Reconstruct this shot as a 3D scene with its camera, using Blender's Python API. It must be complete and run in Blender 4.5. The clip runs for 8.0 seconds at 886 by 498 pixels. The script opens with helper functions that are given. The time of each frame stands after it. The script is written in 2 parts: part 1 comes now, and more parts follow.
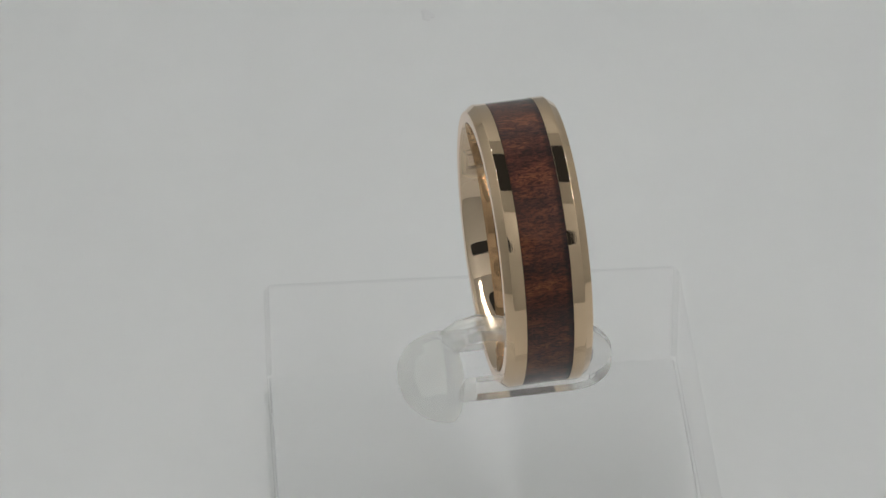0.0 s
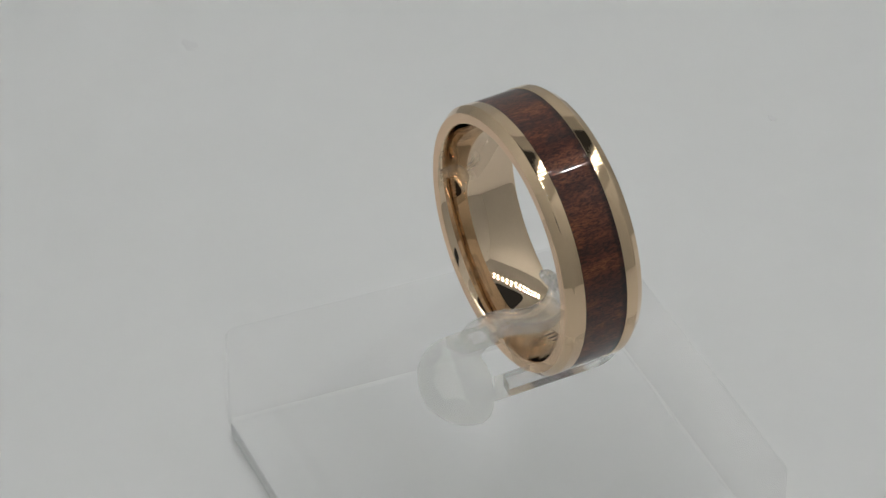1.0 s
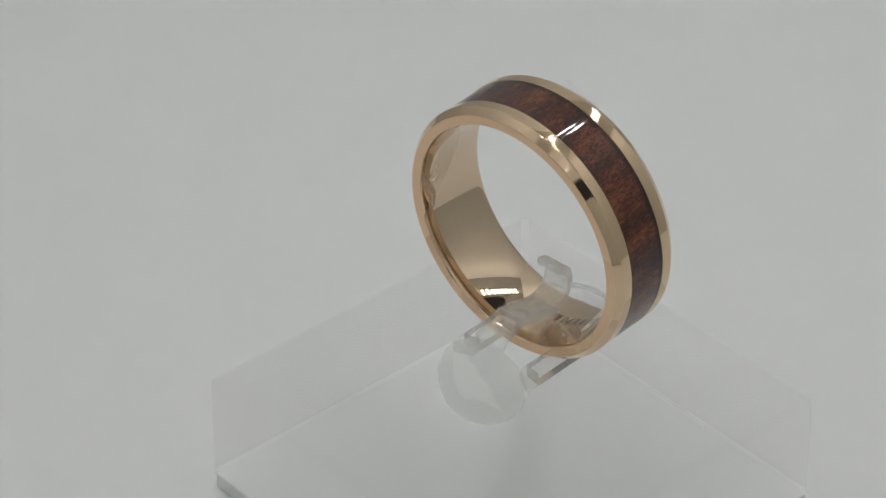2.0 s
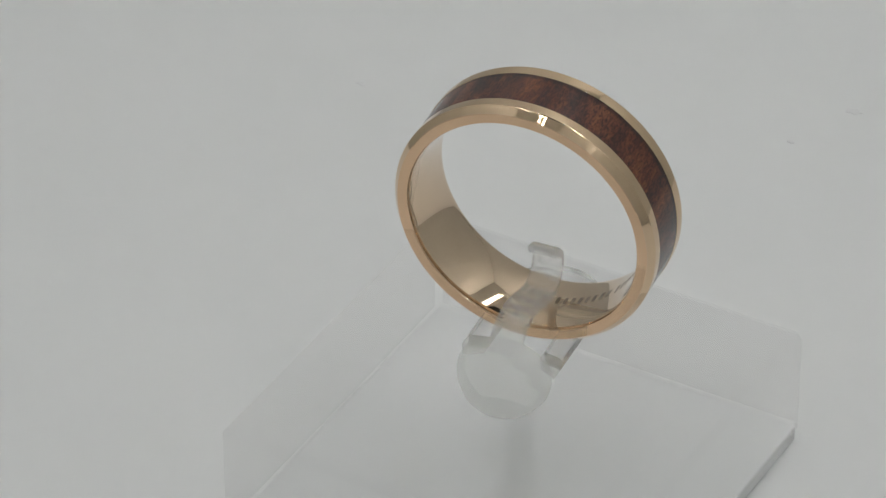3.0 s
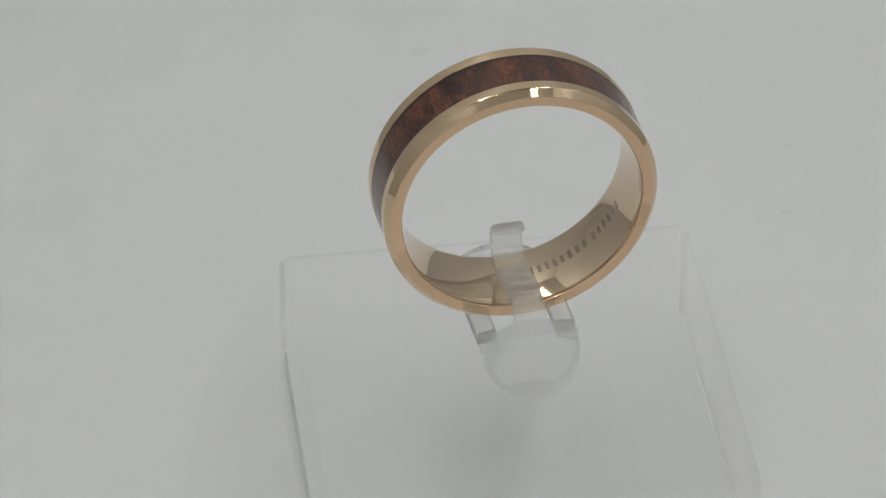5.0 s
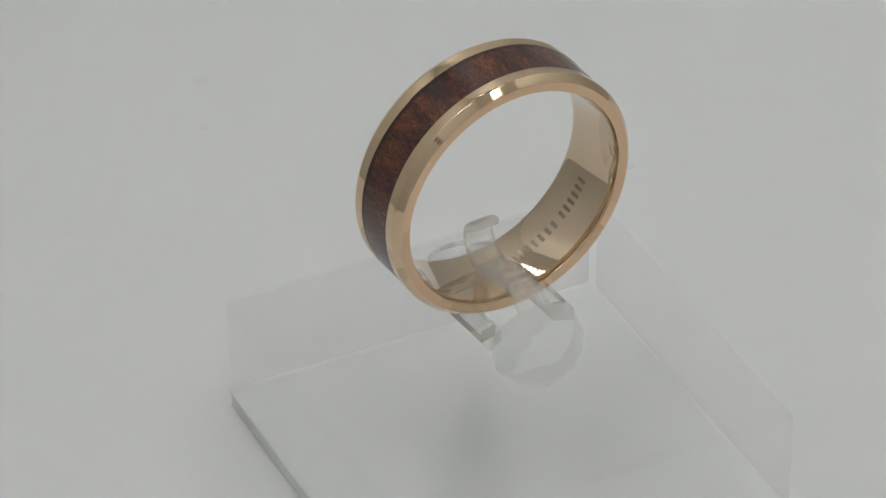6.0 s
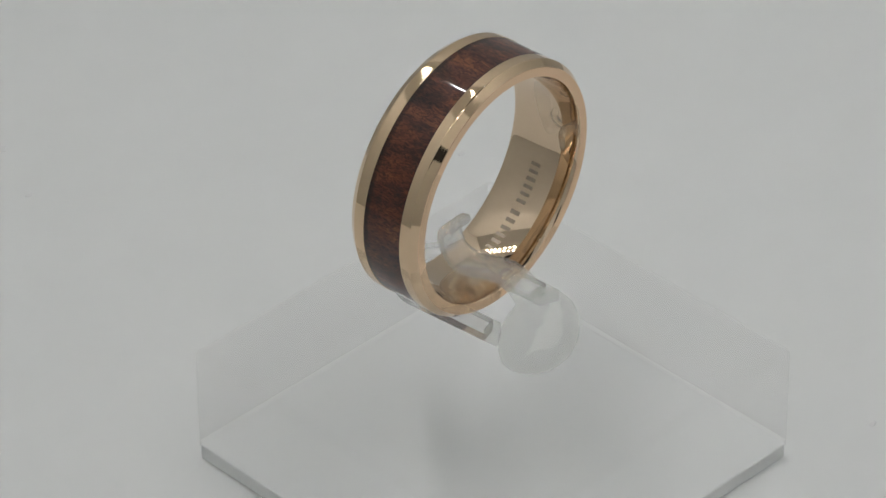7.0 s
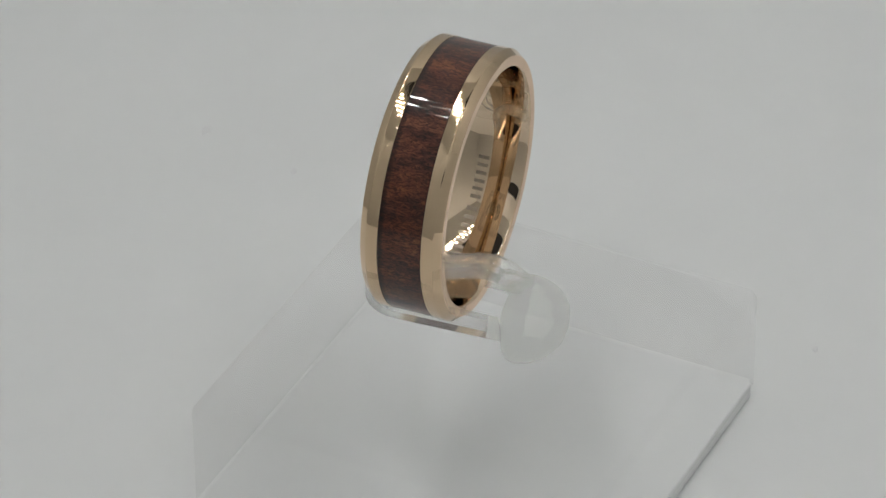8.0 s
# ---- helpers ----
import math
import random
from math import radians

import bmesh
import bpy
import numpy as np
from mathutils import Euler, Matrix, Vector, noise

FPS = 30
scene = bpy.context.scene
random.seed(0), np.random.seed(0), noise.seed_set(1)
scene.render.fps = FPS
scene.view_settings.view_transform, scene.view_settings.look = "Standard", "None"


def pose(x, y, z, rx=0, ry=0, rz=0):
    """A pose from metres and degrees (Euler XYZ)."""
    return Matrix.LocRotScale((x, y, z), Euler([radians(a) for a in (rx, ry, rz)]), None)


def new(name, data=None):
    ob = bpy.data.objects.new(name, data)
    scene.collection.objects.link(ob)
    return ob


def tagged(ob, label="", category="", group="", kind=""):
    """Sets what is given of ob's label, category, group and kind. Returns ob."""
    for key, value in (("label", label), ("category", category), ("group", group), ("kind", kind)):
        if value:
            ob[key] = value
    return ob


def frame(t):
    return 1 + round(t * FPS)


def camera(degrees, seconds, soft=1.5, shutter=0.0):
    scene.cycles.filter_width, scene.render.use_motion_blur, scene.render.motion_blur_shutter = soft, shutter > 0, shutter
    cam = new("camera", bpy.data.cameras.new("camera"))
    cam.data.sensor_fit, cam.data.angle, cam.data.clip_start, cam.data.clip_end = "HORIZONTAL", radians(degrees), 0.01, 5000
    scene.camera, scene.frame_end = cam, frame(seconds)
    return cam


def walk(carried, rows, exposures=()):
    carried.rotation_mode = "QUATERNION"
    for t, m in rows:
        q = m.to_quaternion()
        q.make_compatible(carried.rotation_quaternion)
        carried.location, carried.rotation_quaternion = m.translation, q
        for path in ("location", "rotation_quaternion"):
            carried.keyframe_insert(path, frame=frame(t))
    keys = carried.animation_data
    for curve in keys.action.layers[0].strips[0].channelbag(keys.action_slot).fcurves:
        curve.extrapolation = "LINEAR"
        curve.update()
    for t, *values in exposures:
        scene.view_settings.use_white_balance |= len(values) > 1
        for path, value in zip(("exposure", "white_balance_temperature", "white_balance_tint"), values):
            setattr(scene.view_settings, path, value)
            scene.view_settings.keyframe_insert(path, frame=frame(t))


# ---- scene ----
MM = 0.001
cam = camera(10.77, 8.0, soft=1.5)
EYE = Vector((-2.277, -310.763, 250.2)) * MM      # held before the hole in the box's front
TILT = 36.0
walk(cam, [(t, pose(EYE.x, EYE.y, EYE.z, 90 - TILT, 0, 0) @ pose(0, 0, 0, 0, 0, -0.44)) for t in (0.0, 8.0)],
     exposures=[(0.0, 0.0), (8.0, 0.0)])

# turntable: start angle and speed in degrees, axis through the origin
START, SPEED = -80.41, 18.67

# ---- light ----
world = bpy.data.worlds.new("room_light")
scene.world = world
world.use_nodes = True
world.node_tree.nodes["Background"].inputs[0].default_value = (0.9, 0.95, 1.0, 1)
world.node_tree.nodes["Background"].inputs[1].default_value = 0.032
LED_POWER = 193.0


# ---- materials ----
def material(name, colour=(0.8, 0.8, 0.8), rough=0.5, metal=0.0, **more):
    m = bpy.data.materials.new(name)
    m.use_nodes = True
    b = m.node_tree.nodes["Principled BSDF"]
    b.inputs["Base Color"].default_value = (*colour, 1)
    b.inputs["Roughness"].default_value = rough
    b.inputs["Metallic"].default_value = metal
    for key, value in more.items():
        b.inputs[key.replace("_", " ")].default_value = value
    return m


def link(m, a, out, b, into):
    m.node_tree.links.new(a.outputs[out], b.inputs[into])


def add_node(m, kind, **values):
    n = m.node_tree.nodes.new(kind)
    for key, value in values.items():
        n.inputs[key].default_value = value
    return n


def ramp(m, stops):
    n = m.node_tree.nodes.new("ShaderNodeValToRGB")
    while len(n.color_ramp.elements) < len(stops):
        n.color_ramp.elements.new(0.5)
    for e, (at, c) in zip(n.color_ramp.elements, stops):
        e.position, e.color = at, (*c, 1)
    return n


def coords(m, scale):
    tc = m.node_tree.nodes.new("ShaderNodeTexCoord")
    mp = m.node_tree.nodes.new("ShaderNodeMapping")
    mp.inputs["Scale"].default_value = scale
    link(m, tc, "Object", mp, "Vector")
    return mp


def mottled(m, base, spread, scale, rough, rough_spread=0.08, bump=0.0, fine=6.0):
    """Two scales of noise in colour, roughness and relief."""
    b = m.node_tree.nodes["Principled BSDF"]
    mp = coords(m, (1, 1, 1))
    big = add_node(m, "ShaderNodeTexNoise", Scale=scale, Detail=5.0, Roughness=0.6)
    small = add_node(m, "ShaderNodeTexNoise", Scale=scale * fine, Detail=4.0, Roughness=0.6)
    link(m, mp, "Vector", big, "Vector")
    link(m, mp, "Vector", small, "Vector")
    mix = m.node_tree.nodes.new("ShaderNodeMath")
    mix.operation = "MULTIPLY_ADD"
    mix.inputs[1].default_value = 0.5
    link(m, small, "Fac", mix, 0)
    half = m.node_tree.nodes.new("ShaderNodeMath")
    half.operation = "MULTIPLY"
    half.inputs[1].default_value = 0.5
    link(m, big, "Fac", half, 0)
    link(m, half, "Value", mix, 2)
    lo = tuple(max(0.0, c - s) for c, s in zip(base, spread))
    hi = tuple(min(1.0, c + s) for c, s in zip(base, spread))
    r = ramp(m, [(0.3, lo), (0.7, hi)])
    link(m, mix, "Value", r, "Fac")
    link(m, r, "Color", b, "Base Color")
    mr = add_node(m, "ShaderNodeMapRange")
    mr.inputs["To Min"].default_value, mr.inputs["To Max"].default_value = max(0.02, rough - rough_spread), rough + rough_spread
    link(m, mix, "Value", mr, "Value")
    link(m, mr, "Result", b, "Roughness")
    if bump:
        bp = add_node(m, "ShaderNodeBump", Strength=bump, Distance=0.0002)
        link(m, small, "Fac", bp, "Height")
        link(m, bp, "Normal", b, "Normal")
    return m


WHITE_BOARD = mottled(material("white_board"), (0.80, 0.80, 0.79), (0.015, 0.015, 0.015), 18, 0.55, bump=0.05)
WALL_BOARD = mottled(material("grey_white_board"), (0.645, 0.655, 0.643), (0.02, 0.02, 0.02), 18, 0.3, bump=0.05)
TABLE_TOP = mottled(material("turntable_white"), (0.79, 0.795, 0.785), (0.012, 0.012, 0.012), 30, 0.5, bump=0.04)
SPECK = material("grey_dust", (0.765, 0.765, 0.76), 0.8)
ROOM = mottled(material("room_paint"), (0.42, 0.41, 0.39), (0.03, 0.03, 0.03), 2, 0.7)
LED_BOARD = mottled(material("led_board"), (0.5, 0.48, 0.42), (0.05, 0.05, 0.05), 200, 0.4)
LED = material("led_chip", (0.9, 0.9, 0.85), 0.4)
LED.node_tree.nodes["Principled BSDF"].inputs["Emission Color"].default_value = (0.99, 0.99, 1.0, 1)
LED.node_tree.nodes["Principled BSDF"].inputs["Emission Strength"].default_value = LED_POWER


def clear_plastic(name, colour, rough_lo, rough_hi, scale, bump, plain, milk, milk_colour=(0.93, 0.94, 0.91)):
    """Clear plastic: refracting, with a share that lets light straight on and a little milkiness that adds brightness.
    """
    m = material(name, colour, rough_lo, 0.0, Transmission_Weight=1.0, IOR=1.49)
    b = m.node_tree.nodes["Principled BSDF"]
    mp = coords(m, (1, 1, 1))
    n = add_node(m, "ShaderNodeTexNoise", Scale=scale, Detail=4.0)
    link(m, mp, "Vector", n, "Vector")
    mr = add_node(m, "ShaderNodeMapRange")
    mr.inputs["To Min"].default_value, mr.inputs["To Max"].default_value = rough_lo, rough_hi
    link(m, n, "Fac", mr, "Value")
    link(m, mr, "Result", b, "Roughness")
    bp = add_node(m, "ShaderNodeBump", Strength=bump, Distance=0.0001)
    link(m, n, "Fac", bp, "Height")
    link(m, bp, "Normal", b, "Normal")
    clear = m.node_tree.nodes.new("ShaderNodeBsdfTransparent")
    clear.inputs["Color"].default_value = (*colour, 1)
    mix = m.node_tree.nodes.new("ShaderNodeMixShader")
    mix.inputs[0].default_value = plain
    link(m, b, "BSDF", mix, 1)
    link(m, clear, "BSDF", mix, 2)
    haze = m.node_tree.nodes.new("ShaderNodeBsdfDiffuse")
    haze.inputs["Color"].default_value = (*milk_colour, 1)
    glow = m.node_tree.nodes.new("ShaderNodeBsdfTranslucent")
    glow.inputs["Color"].default_value = (*milk_colour, 1)
    both = m.node_tree.nodes.new("ShaderNodeMixShader")
    both.inputs[0].default_value = 0.3
    link(m, haze, "BSDF", both, 1)
    link(m, glow, "BSDF", both, 2)
    mix2 = m.node_tree.nodes.new("ShaderNodeMixShader")
    mix2.inputs[0].default_value = milk
    link(m, mix, "Shader", mix2, 1)
    link(m, both, "Shader", mix2, 2)
    link(m, mix2, "Shader", m.node_tree.nodes["Material Output"], "Surface")
    return m


ACRYLIC = clear_plastic("clear_acrylic_top", (1.0, 1.0, 1.0), 0.04, 0.08, 120, 0.0, 0.978, 0.0)
ACRYLIC_SIDE = clear_plastic("clear_acrylic_side", (1.0, 1.0, 1.0), 0.0, 0.0, 160, 0.0, 0.87, 0.0)
BASE_SHEET = mottled(material("white_base_sheet"), (0.80, 0.808, 0.80), (0.012, 0.012, 0.012), 60, 0.6)
POLISHED_EDGE = clear_plastic("polished_acrylic_edge", (1.0, 1.0, 1.0), 0.1, 0.25, 300, 0.0, 0.96, 0.02, (0.95, 0.96, 0.95))
# the clip's white milk also replaces brightness from reflections inside the plastic
CLIP = clear_plastic("moulded_clear_plastic", (1.0, 1.0, 0.995), 0.01, 0.05, 600, 0.3, 0.85, 0.22, (0.985, 1.0, 0.965))
CLIP_TONGUE = clear_plastic("clear_plastic_tongue", (1.0, 1.0, 0.995), 0.0, 0.03, 900, 0.3, 0.45, 0.12, (1.0, 0.99, 0.97))
CLIP_FORK = clear_plastic("flat_clear_plastic", (1.0, 1.0, 0.995), 0.0, 0.02, 500, 0.03, 0.16, 0.03, (0.97, 0.97, 0.95))


def rose_gold(name, turned, low, high):
    """Polished rose gold; turned: the depth of fine lathe lines round the band."""
    m = material(name, (0.85, 0.63, 0.42), 0.02, 1.0)
    b = m.node_tree.nodes["Principled BSDF"]
    mp = coords(m, (1, 1, 1))
    big = add_node(m, "ShaderNodeTexNoise", Scale=160.0, Detail=3.0)
    link(m, mp, "Vector", big, "Vector")
    r = ramp(m, [(0.3, low), (0.7, high)])
    link(m, big, "Fac", r, "Fac")
    link(m, r, "Color", b, "Base Color")
    fine = add_node(m, "ShaderNodeTexNoise", Scale=2500.0, Detail=3.0)
    link(m, mp, "Vector", fine, "Vector")
    mr = add_node(m, "ShaderNodeMapRange")
    mr.inputs["To Min"].default_value, mr.inputs["To Max"].default_value = 0.0, 0.02 + turned * 0.1
    link(m, fine, "Fac", mr, "Value")
    link(m, mr, "Result", b, "Roughness")
    if turned:
        lines = coords(m, (60, 16000, 60))
        groove = add_node(m, "ShaderNodeTexNoise", Scale=1.0, Detail=2.0)
        link(m, lines, "Vector", groove, "Vector")
        bp = add_node(m, "ShaderNodeBump", Strength=turned, Distance=0.00001)
        link(m, groove, "Fac", bp, "Height")
        link(m, bp, "Normal", b, "Normal")
    return m


# one metal: paler inside, oranger face tints stand in for cool and warm reflections
GOLD = rose_gold("polished_rose_gold", 0.0, (0.68, 0.53, 0.382), (0.73, 0.572, 0.418))
GOLD_FACE_WARMED = rose_gold("rose_gold_face_warm_reflection", 0.2, (0.75, 0.52, 0.338), (0.80, 0.558, 0.368))
GOLD_TURNED = rose_gold("turned_rose_gold", 0.2, (0.67, 0.50, 0.332), (0.73, 0.55, 0.372))


def wood():
    """Reddish brown wood, its grain across the band, under clear lacquer. u runs round the band, v across it."""
    m = material("lacquered_red_wood", (0.2, 0.06, 0.03), 0.45, 0.0, Coat_Weight=0.7, Coat_Roughness=0.01, Coat_IOR=1.45, Specular_IOR_Level=0.2)
    b = m.node_tree.nodes["Principled BSDF"]
    uv = m.node_tree.nodes.new("ShaderNodeUVMap")
    def field(sx, sy, scale, detail, distort=0.0):
        mp = m.node_tree.nodes.new("ShaderNodeMapping")
        mp.inputs["Scale"].default_value = (sx, sy, 1)
        link(m, uv, "UV", mp, "Vector")
        n = add_node(m, "ShaderNodeTexNoise", Scale=scale, Detail=detail, Roughness=0.65, Distortion=distort)
        link(m, mp, "Vector", n, "Vector")
        return n
    patch = field(1.0, 0.35, 0.45, 3.0, 0.4)     # slow change along the band
    grain = field(4.2, 1.25, 1.0, 7.0, 1.5)      # short wavy fibres
    pores = field(9.0, 3.6, 1.0, 2.0, 0.5)
    r1 = ramp(m, [(0.32, (0.027, 0.0067, 0.0050)), (0.5, (0.075, 0.0182, 0.0094)), (0.68, (0.155, 0.043, 0.0175))])
    link(m, patch, "Fac", r1, "Fac")
    r2 = ramp(m, [(0.40, (0.36, 0.32, 0.32)), (0.5, (1, 1, 1)), (0.61, (1.7, 1.95, 1.7))])
    link(m, grain, "Fac", r2, "Fac")
    mul = m.node_tree.nodes.new("ShaderNodeMixRGB")
    mul.blend_type = "MULTIPLY"
    mul.inputs["Fac"].default_value = 1.0
    link(m, r1, "Color", mul, "Color1")
    link(m, r2, "Color", mul, "Color2")
    r3 = ramp(m, [(0.32, (0.25, 0.22, 0.22)), (0.40, (1, 1, 1))])
    link(m, pores, "Fac", r3, "Fac")
    mul2 = m.node_tree.nodes.new("ShaderNodeMixRGB")
    mul2.blend_type = "MULTIPLY"
    mul2.inputs["Fac"].default_value = 1.0
    link(m, mul, "Color", mul2, "Color1")
    link(m, r3, "Color", mul2, "Color2")
    # inlay darker at both edges, in a wider strip along one side
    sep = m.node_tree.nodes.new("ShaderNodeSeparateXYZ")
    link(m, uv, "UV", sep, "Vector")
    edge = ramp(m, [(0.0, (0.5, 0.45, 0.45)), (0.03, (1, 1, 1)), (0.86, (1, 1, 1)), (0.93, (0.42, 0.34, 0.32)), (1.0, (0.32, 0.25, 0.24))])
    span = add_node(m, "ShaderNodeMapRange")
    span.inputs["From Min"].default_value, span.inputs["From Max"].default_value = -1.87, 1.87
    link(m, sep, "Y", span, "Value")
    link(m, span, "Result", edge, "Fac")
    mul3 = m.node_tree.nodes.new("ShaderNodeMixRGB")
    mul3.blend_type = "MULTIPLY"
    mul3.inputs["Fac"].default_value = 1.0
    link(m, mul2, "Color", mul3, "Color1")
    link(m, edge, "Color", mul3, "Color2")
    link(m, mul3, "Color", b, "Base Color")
    return m


WOOD = wood()
ENGRAVING = mottled(material("etched_grey_metal", metal=1.0), (0.36, 0.30, 0.235), (0.06, 0.05, 0.04), 3000, 0.4)


# ---- mesh helpers ----
def part(name, bm, mat, parent=None, label="", smooth=False):
    me = bpy.data.meshes.new(name)
    bmesh.ops.recalc_face_normals(bm, faces=bm.faces)
    bm.to_mesh(me)
    bm.free()
    for poly in me.polygons:
        poly.use_smooth = smooth
    me.materials.append(mat)
    ob = new(name, me)
    if parent:
        ob.parent = parent
    if label:
        ob["label"] = label
    return ob


def box(bm, x0, x1, y0, y1, z0, z1, bevel=0.0, segments=2):
    got = bmesh.ops.create_cube(bm, size=1.0, matrix=Matrix.LocRotScale(
        ((x0 + x1) / 2, (y0 + y1) / 2, (z0 + z1) / 2), None, (x1 - x0, y1 - y0, z1 - z0)))
    if bevel:
        edges = list({e for v in got["verts"] for e in v.link_edges})
        bmesh.ops.bevel(bm, geom=edges, offset=bevel, segments=segments, profile=0.5, affect="EDGES")


def lathe(profile, steps, closed=True, axis="y", centre=(0, 0, 0)):
    """Turns a profile of (along, radius) about an axis through centre."""
    bm = bmesh.new()
    rings = []
    for k in range(steps):
        a = 2 * math.pi * k / steps
        row = []
        for along, r in profile:
            c, s = r * math.cos(a), r * math.sin(a)
            row.append(bm.verts.new(Vector((c, along, s) if axis == "y" else (c, s, along)) + Vector(centre)))
        rings.append(row)
    n = len(profile)
    for k in range(steps):
        a, b = rings[k], rings[(k + 1) % steps]
        for i in range(n if closed else n - 1):
            j = (i + 1) % n
            bm.faces.new((a[i], a[j], b[j], b[i]))
    if not closed:
        bm.faces.new([r[0] for r in rings])
        bm.faces.new([r[-1] for r in reversed(rings)])
    return bm


# ---- the setting: a white light box with a hole in front and one above ----
BX0, BX1, BY0, BY1, BH = -0.128, 0.168, -0.125, 0.175, 0.262
WALL = 0.004


def panel_with_hole(name, label, u0, u1, v0, v1, hu, hv, ru, rv, place):
    """A board in u, v with an oval or rounded hole; place turns (u, v, depth) into a point."""
    bm = bmesh.new()
    n = 64
    def rim(depth):
        inner, outer = [], []
        for k in range(n):
            a = 2 * math.pi * (k + 0.5) / n
            c, s = math.cos(a), math.sin(a)
            e = 0.35
            inner.append(bm.verts.new(place(hu + ru * abs(c) ** e * (1 if c > 0 else -1), hv + rv * abs(s) ** e * (1 if s > 0 else -1), depth)))
            # the same ray out to the board's edge
            tu = ((u1 if c > 0 else u0) - hu) / c
            tv = ((v1 if s > 0 else v0) - hv) / s
            d = min(tu, tv)
            outer.append(bm.verts.new(place(hu + c * d, hv + s * d, depth)))
        corners = [bm.verts.new(place(u, v, depth)) for u, v in ((u1, v1), (u0, v1), (u0, v0), (u1, v0))]
        return inner, outer, corners
    sides = [rim(0), rim(WALL)]
    for inner, outer, corners in sides:
        for k in range(n):
            j = (k + 1) % n
            ring = [inner[k], inner[j], outer[j], outer[k]]
            a0, a1 = outer[k].co, outer[j].co
            turns = sum(abs(p - q) > 1e-7 for p, q in zip(a0, a1))
            if turns > 1:
                corner = min(corners, key=lambda c: (c.co - a0).length + (c.co - a1).length)
                ring = [inner[k], inner[j], outer[j], corner, outer[k]]
            bm.faces.new(ring)
    for which in (0, 1):
        a, b = sides[0][which], sides[1][which]
        if which == 0:
            for k in range(n):
                j = (k + 1) % n
                bm.faces.new((a[k], a[j], b[j], b[k]))
    loose = [v for v in bm.verts if not v.link_faces]
    bmesh.ops.delete(bm, geom=loose, context="VERTS")
    return tagged(part(name, bm, WALL_BOARD), label, "light box", kind="structure")


def setting():
    bm = bmesh.new()
    box(bm, BX0 - WALL, BX1 + WALL, BY0 - WALL, BY1 + WALL, -0.018, -0.014)
    tagged(part("floor", bm, WHITE_BOARD), "white board floor of a light box", "light box", kind="structure")
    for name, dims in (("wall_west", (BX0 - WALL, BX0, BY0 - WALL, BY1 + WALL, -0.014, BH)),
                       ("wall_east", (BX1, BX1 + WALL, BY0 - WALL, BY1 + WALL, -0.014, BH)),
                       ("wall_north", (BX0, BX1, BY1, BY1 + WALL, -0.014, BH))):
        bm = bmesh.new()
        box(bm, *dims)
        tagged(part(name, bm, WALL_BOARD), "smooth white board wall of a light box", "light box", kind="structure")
    # front board with the hole that the camera looks through
    aim = EYE + Vector((0.0, math.cos(radians(TILT)), -math.sin(radians(TILT)))) * ((BY0 - EYE.y) / math.cos(radians(TILT)))
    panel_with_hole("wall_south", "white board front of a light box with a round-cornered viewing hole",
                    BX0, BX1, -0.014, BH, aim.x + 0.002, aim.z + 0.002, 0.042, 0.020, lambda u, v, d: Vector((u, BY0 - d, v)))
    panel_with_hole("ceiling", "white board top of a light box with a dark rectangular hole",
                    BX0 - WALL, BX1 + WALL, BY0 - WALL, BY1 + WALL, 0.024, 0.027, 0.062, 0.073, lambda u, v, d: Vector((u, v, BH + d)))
    bm = bmesh.new()
    box(bm, -0.7, 0.7, -0.7, 0.5, -0.045, -0.018, 0.003)
    tagged(part("work_table", bm, ROOM), "plain grey table top that carries the light box", "table")


def led_strip(x):
    strip = new("led_strip")
    strip.location = (x, (BY0 + BY1) / 2, BH)
    tagged(strip, "strip of white light chips in a double row", "light strip", "light strips of the box")
    half = 0.125
    bm = bmesh.new()
    box(bm, -0.011, 0.011, -half - 0.004, half + 0.004, -0.0015, 0.0, 0.0004)
    part("board", bm, LED_BOARD, strip)
    chip = None
    n = 14
    for k in range(n):
        for row in (-1, 1):
            y = -half + 2 * half * (k + (0.25 if row > 0 else 0.75)) / n
            if chip is None:
                b2 = bmesh.new()
                box(b2, -0.0013, 0.0013, -0.0013, 0.0013, -0.0024, -0.0015, 0.0003, 1)
                chip = part("chip", b2, LED, strip)
                ob = chip
            else:
                ob = new("chip", chip.data)
                ob.parent = strip
            ob.location = (row * 0.0055, y, 0)
    return strip


# ---- what turns ----
BLOCK = dict(x=3.73, y=0.72, turn=-5.8, side=35.8, height=11.6)
RING_AT = (4.404, 3.573, 27.8)      # centre of the ring above the turntable, mm
LEAN = 1.67


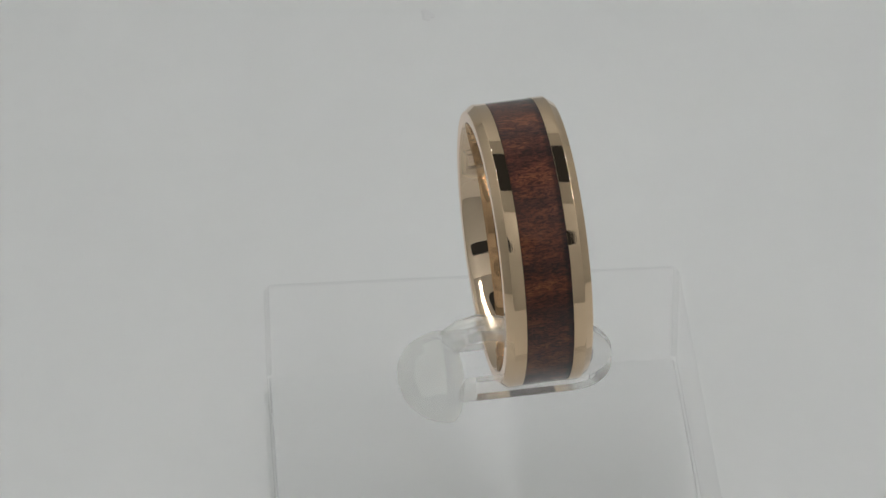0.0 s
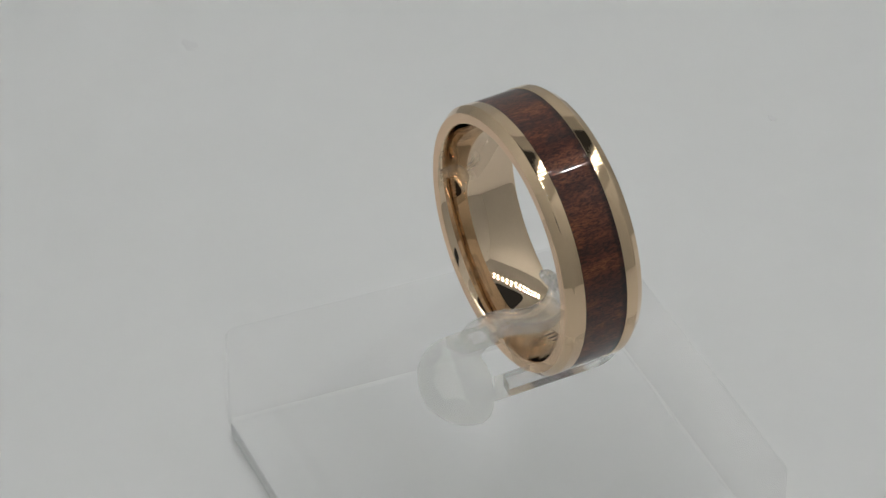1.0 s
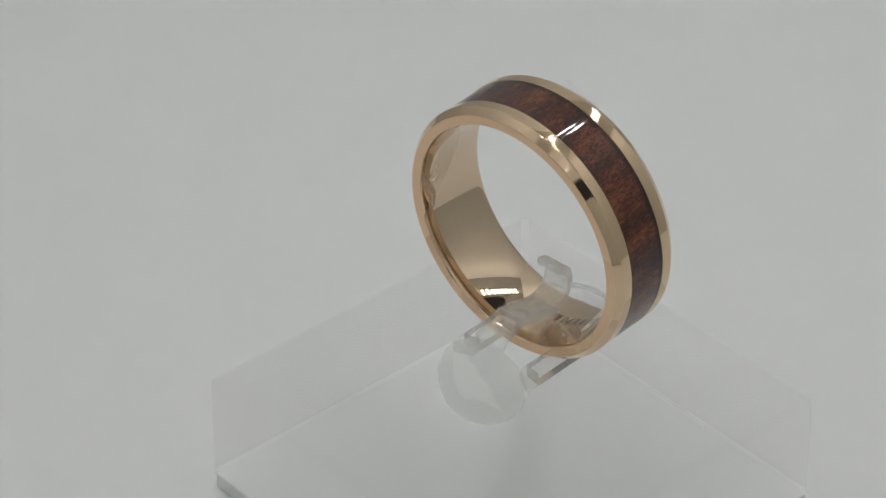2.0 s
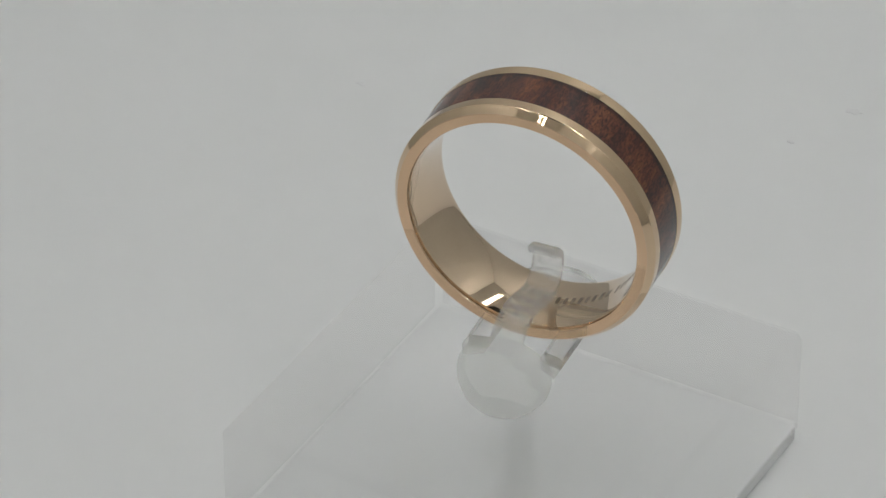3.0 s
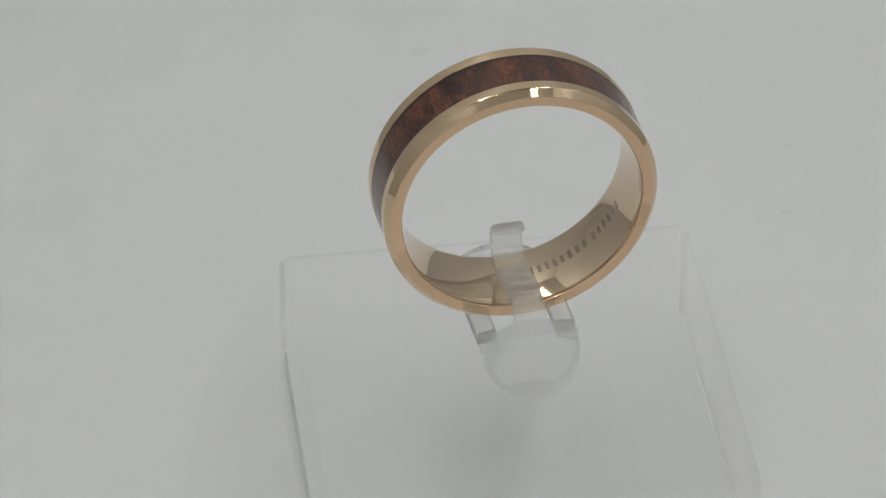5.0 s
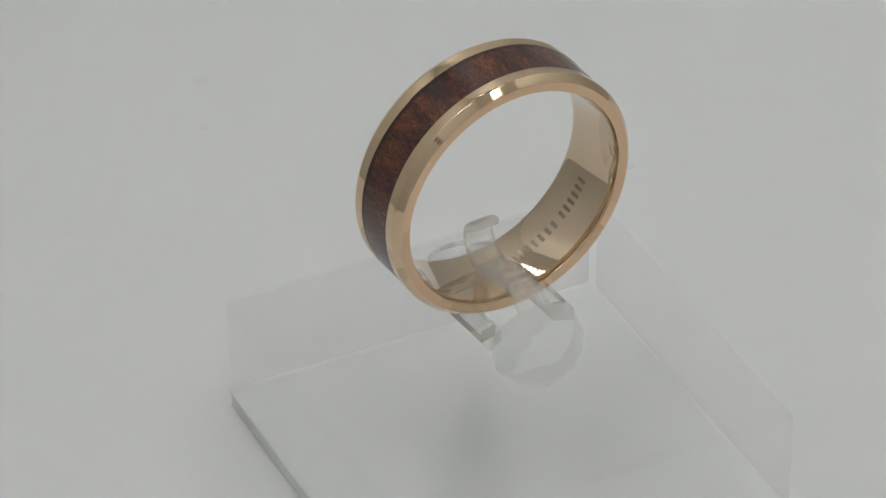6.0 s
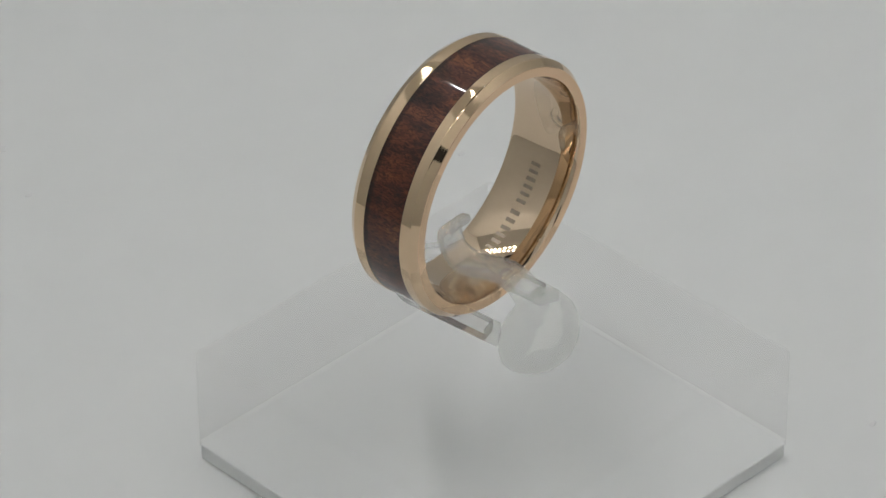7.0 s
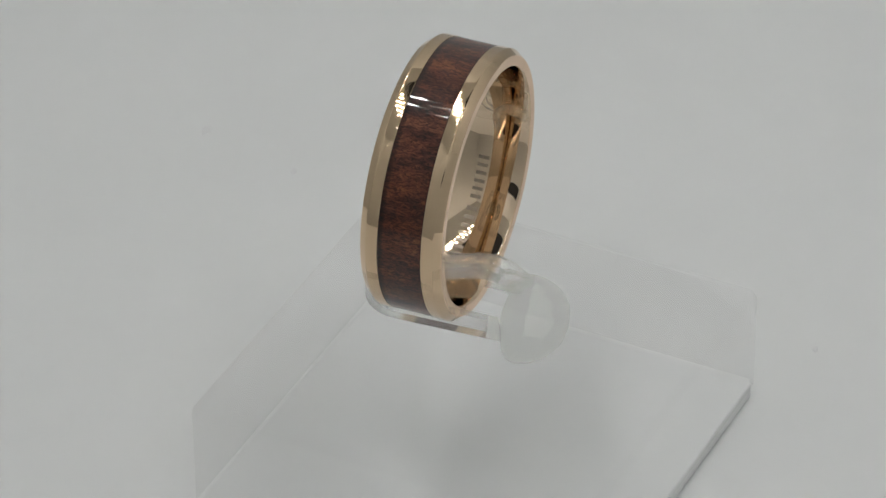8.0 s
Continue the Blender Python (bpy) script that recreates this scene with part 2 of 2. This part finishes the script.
def turntable():
    top = new("turntable")
    tagged(top, "round white turntable with a few dust specks", "turntable")
    prof = [(-13.98, 60), (-13.98, 103), (-1.2, 103.5), (-0.35, 103.2), (0, 102.2)]
    bm = lathe([(z * MM, r * MM) for z, r in prof], 128, closed=False, axis="z")
    part("disc", bm, TABLE_TOP, top)
    for x, y, r in ((-72, 8.5, 0.95), (10.5, 65.3, 0.8), (-34, 51, 0.5), (27.9, -21.8, 0.4), (40.6, 41.8, 0.7), (37.2, 31.5, 0.45), (6.9, 58.2, 0.35)):
        b2 = bmesh.new()
        rng = random.Random(int(abs(x) * 10))
        n = 14
        low, high = [], []
        for k in range(n):
            a = 2 * math.pi * k / n
            q = r * rng.uniform(0.65, 1.15)
            low.append(b2.verts.new((q * 1.25 * math.cos(a) * MM, q * 0.75 * math.sin(a) * MM, 0)))
            high.append(b2.verts.new((q * 0.9 * math.cos(a) * MM, q * 0.5 * math.sin(a) * MM, 0.05 * MM)))
        b2.faces.new(high)
        for k in range(n):
            b2.faces.new((low[k], low[(k + 1) % n], high[(k + 1) % n], high[k]))
        part("speck", b2, SPECK, top).location = (x * MM, y * MM, 0.02 * MM)
    return top


def display_stand():
    """The block with the clip moulded on it; origin at the middle of the block's foot, axes along the table's."""
    st = new("ring_stand")
    tagged(st, "clear acrylic block stand with a moulded ring clip", "ring stand")
    h, top = BLOCK["side"] / 2, BLOCK["height"]
    bm = bmesh.new()
    rows = []
    for z, inset in ((1.47, 0.12), (1.6, 0), (top - 0.7, 0), (top - 0.35, 0.1), (top - 0.1, 0.35), (top, 0.7)):
        s = h - inset
        q = 0.5
        rows.append([bm.verts.new((x * MM, y * MM, z * MM)) for x, y in
                     ((s, s - q), (s - q, s), (-s + q, s), (-s, s - q), (-s, -s + q), (-s + q, -s), (s - q, -s), (s, -s + q))])
    for i, (a, b) in enumerate(zip(rows, rows[1:])):
        for k in range(8):
            bm.faces.new((a[k], a[(k + 1) % 8], b[(k + 1) % 8], b[k])).material_index = (1, 1, 2, 2, 2)[i]
    bm.faces.new(rows[0][::-1])
    bm.faces.new(rows[-1])
    ob = part("block", bm, ACRYLIC, st, "thick clear acrylic block with bevelled edges")
    ob.data.materials.append(ACRYLIC_SIDE)
    ob.data.materials.append(POLISHED_EDGE)
    ob.matrix_basis = pose(0, 0, 0, 0, 0, BLOCK["turn"])
    bm = bmesh.new()
    e = (h - 0.3) * MM
    box(bm, -e, e, -e, e, 0.02 * MM, 1.44 * MM, 0.12 * MM, 2)
    sheet = part("base_sheet", bm, BASE_SHEET, st, "thin white sheet under the acrylic block")
    sheet.matrix_basis = pose(0, 0, 0, 0, 0, BLOCK["turn"])

    clip = new("clip")
    clip.parent = st
    clip["label"] = "clear plastic clip that grips the ring"
    clip.location = ((RING_AT[0] - BLOCK["x"]) * MM, (RING_AT[1] - BLOCK["y"]) * MM, RING_AT[2] * MM)
    foot = BLOCK["height"] - RING_AT[2] + 0.15
    # rounded root
    bm = bmesh.new()
    n, rows = 40, []
    prof = [(foot, 2.0), (foot + 0.5, 2.7), (foot + 1.6, 3.6), (foot + 2.8, 4.0), (foot + 4.0, 4.1), (foot + 5.0, 3.75), (foot + 5.6, 3.2), (foot + 6.1, 2.4), (foot + 6.4, 1.4), (foot + 6.5, 0.5)]
    for z, r in prof:
        rows.append([bm.verts.new((r * math.cos(a) * MM, (-6.4 + r * math.sin(a) * (0.32 if math.sin(a) > 0 else 1.0)) * MM, z * MM)) for a in [2 * math.pi * k / n for k in range(n)]])
    for a, b in zip(rows, rows[1:]):
        for k in range(n):
            bm.faces.new((a[k], a[(k + 1) % n], b[(k + 1) % n], b[k]))
    bm.faces.new(rows[0][::-1])
    bm.faces.new(rows[-1])
    root = part("root", bm, CLIP, None, smooth=True)
    # lower fork: a flat loop with a round far end
    bm = bmesh.new()
    outer, inner = [(4.1, -6.1), (4.12, -4.7)], [(2.55, -5.25), (2.55, -4.4)]
    for k in range(17):
        a = math.pi * k / 16
        outer.append((4.15 * math.cos(a), 3.3 + 4.0 * math.sin(a)))
        inner.append((2.55 * math.cos(a), 3.3 + 2.5 * math.sin(a)))
    outer += [(-4.12, -4.7), (-4.1, -6.1)]
    inner += [(-2.55, -4.4), (-2.55, -5.25)]
    zs = (-12.45, -11.24)
    grid = [[[bm.verts.new((x * MM, y * MM, z * MM)) for x, y in line] for line in (outer, inner)] for z in zs]
    m = len(outer)
    for i in range(m - 1):
        bm.faces.new((grid[0][0][i], grid[0][0][i + 1], grid[0][1][i + 1], grid[0][1][i]))
        bm.faces.new((grid[1][0][i], grid[1][0][i + 1], grid[1][1][i + 1], grid[1][1][i]))
        for w in (0, 1):
            bm.faces.new((grid[0][w][i], grid[0][w][i + 1], grid[1][w][i + 1], grid[1][w][i]))
    for i in (0, m - 1):
        bm.faces.new((grid[0][0][i], grid[0][1][i], grid[1][1][i], grid[1][0][i]))
    fork = part("fork", bm, CLIP_FORK, clip, "flat clear two-pronged loop under the ring")
    fork.data.materials.append(CLIP)      # the prongs run out into the milky root
    for poly in fork.data.polygons:
        if poly.center.y < -4.5 * MM:
            poly.material_index = 1
    # tongue: a bent strip over the ring's near edge, its tip turned up
    way = [(-6.7, -12.8), (-6.95, -11.6), (-6.8, -10.4), (-6.2, -9.4), (-5.2, -8.6), (-3.7, -8.2), (-2.4, -8.4), (-1.1, -8.8), (0.0, -9.05), (1.0, -8.9), (1.75, -8.4), (2.2, -7.6), (2.35, -6.8), (2.2, -6.1), (1.75, -5.65), (1.1, -5.5)]
    half, thick = 1.36, 1.12
    pts = [Vector((0, y, z)) for y, z in way]
    bm = bmesh.new()
    sections = []
    for i, q in enumerate(pts):
        d = (pts[min(i + 1, len(pts) - 1)] - pts[max(i - 1, 0)]).normalized()
        up = Vector((0, -d.z, d.y))
        t2 = thick / 2 * (max(1.0, 1.35 - 0.08 * i) if i < len(pts) - 6 else 0.72)
        sec = []
        for x, u in ((-half + 0.2, -t2), (half - 0.2, -t2), (half, -t2 + 0.2), (half, t2 - 0.2), (half - 0.2, t2), (-half + 0.2, t2), (-half, t2 - 0.2), (-half, -t2 + 0.2)):
            sec.append(bm.verts.new((q + Vector((x, 0, 0)) + up * u) * MM))
        sections.append(sec)
    for a, b in zip(sections, sections[1:]):
        for k in range(8):
            bm.faces.new((a[k], a[(k + 1) % 8], b[(k + 1) % 8], b[k]))
    bm.faces.new(sections[0][::-1])
    bm.faces.new(sections[-1])
    strip = part("strip", bm, CLIP, None, smooth=True)
    # root and tongue are one moulding
    bm = bmesh.new()
    bm.from_mesh(root.data)
    bm.from_mesh(strip.data)
    for ob in (root, strip):
        bpy.data.objects.remove(ob)
    rough = part("moulding", bm, CLIP)
    skin = rough.modifiers.new("skin", "REMESH")
    skin.mode, skin.voxel_size = "VOXEL", 0.12 * MM
    soften = rough.modifiers.new("soften", "SMOOTH")
    soften.factor, soften.iterations = 0.5, 4
    bpy.context.view_layer.update()
    whole = bpy.data.meshes.new_from_object(rough.evaluated_get(bpy.context.evaluated_depsgraph_get()))
    bpy.data.objects.remove(rough)
    bm = bmesh.new()
    bm.from_mesh(whole)
    bpy.data.meshes.remove(whole)
    tongue = part("tongue", bm, CLIP, clip, "curved clear tongue on a rounded root", smooth=True)
    tongue.data.materials.append(CLIP_TONGUE)
    for poly in tongue.data.polygons:
        if poly.center.y > -4.6 * MM and poly.center.z > -10.5 * MM:
            poly.material_index = 1
    return st


def finger_ring():
    ring = new("finger_ring")
    tagged(ring, "polished rose gold ring with a reddish wood inlay", "ring")
    turn = pose(0, 0, 11.5 * MM, LEAN, 0, 0)
    R, RI, RF, W, YB, YI = 11.5, 9.68, 11.01, 3.50, 2.84, 1.87
    p = []
    # inside: a shallow dome, rolled over at both edges
    bend = [(0.2 * k, RI + 0.032 * (0.2 * k) ** 2) for k in range(1, 15)]
    bend += [(2.95, RI + 0.283), (3.1, RI + 0.318), (3.24, RI + 0.357), (3.36, RI + 0.40), (3.44, RI + 0.44)]
    p += [(-y, r) for y, r in reversed(bend)] + [(0.0, RI)] + bend
    p.append((W - 0.02, RI + 0.47))
    # outer side: bevel, softened shoulder and flat land beside the inlay
    slope, soft = radians(36.6), 0.22
    yc = YB - 0.07
    side = [(W, RF - 0.05), (W - 0.03, RF + 0.015)]
    end = (yc + soft * math.sin(slope), R - soft + soft * math.cos(slope))
    side += [(side[1][0] + (end[0] - side[1][0]) * k, side[1][1] + (end[1] - side[1][1]) * k) for k in (0.06, 0.93)]
    side += [(yc + soft * math.sin(slope * k / 6), R - soft + soft * math.cos(slope * k / 6)) for k in range(6, -1, -1)]
    side += [(yc - 0.03, R), (YI + 0.07, R), (YI + 0.03, R - 0.004), (YI + 0.008, R - 0.03), (YI, R - 0.06), (YI, R - 0.5)]
    p += side + [(-y, r) for y, r in reversed(side)]
    p.append((-W + 0.02, RI + 0.47))
    bm = lathe([(y * MM, r * MM) for y, r in p], 288)
    bmesh.ops.transform(bm, matrix=turn, verts=bm.verts)
    body = part("band", bm, GOLD, ring, "polished rose gold band with bevelled edges", smooth=True)
    body.data.materials.append(GOLD_TURNED)
    body.data.materials.append(GOLD_FACE_WARMED)
    for poly in body.data.polygons:
        q = turn.inverted() @ poly.center
        if math.hypot(q.x, q.z) > 11.1 * MM:
            poly.material_index = 1
        elif abs(q.y) > 3.46 * MM:
            poly.material_index = 2
    body.data.set_sharp_from_angle(angle=radians(22))
    # inlay
    steps = 288
    bm = bmesh.new()
    uvl = bm.loops.layers.uv.new("UVMap")
    rows = []
    across = [-YI + 0.02, -YI + 0.1, -0.9, 0, 0.9, YI - 0.1, YI - 0.02]
    for k in range(steps):
        a = 2 * math.pi * k / steps
        rows.append([bm.verts.new(((R - 0.045) * math.cos(a) * MM, y * MM, (R - 0.045) * math.sin(a) * MM)) for y in across])
    for k in range(steps):
        for i in range(len(across) - 1):
            f = bm.faces.new((rows[k][i], rows[(k + 1) % steps][i], rows[(k + 1) % steps][i + 1], rows[k][i + 1]))
            u0, u1 = 72 * k / steps, 72 * (k + 1) / steps
            for loop, (u, v) in zip(f.loops, ((u0, across[i]), (u1, across[i]), (u1, across[i + 1]), (u0, across[i + 1]))):
                loop[uvl].uv = (u, v)
    bmesh.ops.transform(bm, matrix=turn, verts=bm.verts)
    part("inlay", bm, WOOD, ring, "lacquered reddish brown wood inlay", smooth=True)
    # engraved marks inside, as plain bars
    rng = random.Random(4)
    at = -22.0
    for k in range(14):
        wide = rng.uniform(2.5, 3.4)
        if k == 6:
            at -= 1.8
        bm = bmesh.new()
        a0, a1 = radians(at - 0.2 * wide), radians(at - 0.85 * wide)
        at -= wide + 1.35
        vs = []
        for r in (RI - 0.012, RI + 0.05):
            for a in (a0, (a0 + a1) / 2, a1):
                for y in (-0.46, 0.46):
                    vs.append(bm.verts.new((r * math.cos(a) * MM, (y + 0.1) * MM, r * math.sin(a) * MM)))
        for lo in (0, 6):
            for s in (0, 2):
                bm.faces.new((vs[lo + s], vs[lo + s + 1], vs[lo + s + 3], vs[lo + s + 2]))
        for a, b in ((0, 1), (1, 3), (3, 5), (5, 4), (4, 2), (2, 0)):
            bm.faces.new((vs[a], vs[b], vs[b + 6], vs[a + 6]))
        bmesh.ops.transform(bm, matrix=turn, verts=bm.verts)
        part("engraved_mark", bm, ENGRAVING, ring, "dark etched bar")
    return ring


setting()
led_strip(-0.056)
led_strip(0.104)
TABLE = turntable()
STAND = display_stand()
RING = finger_ring()


def motions():
    times = [0.5 * k for k in range(17)]
    def turned(x, y, z):
        return [(t, pose(0, 0, 0, 0, 0, START + SPEED * t) @ pose(x * MM, y * MM, z * MM)) for t in times]
    walk(TABLE, turned(0, 0, 0))
    walk(STAND, turned(BLOCK["x"], BLOCK["y"], 0))
    walk(RING, turned(RING_AT[0], RING_AT[1], RING_AT[2] - 11.5))


motions()
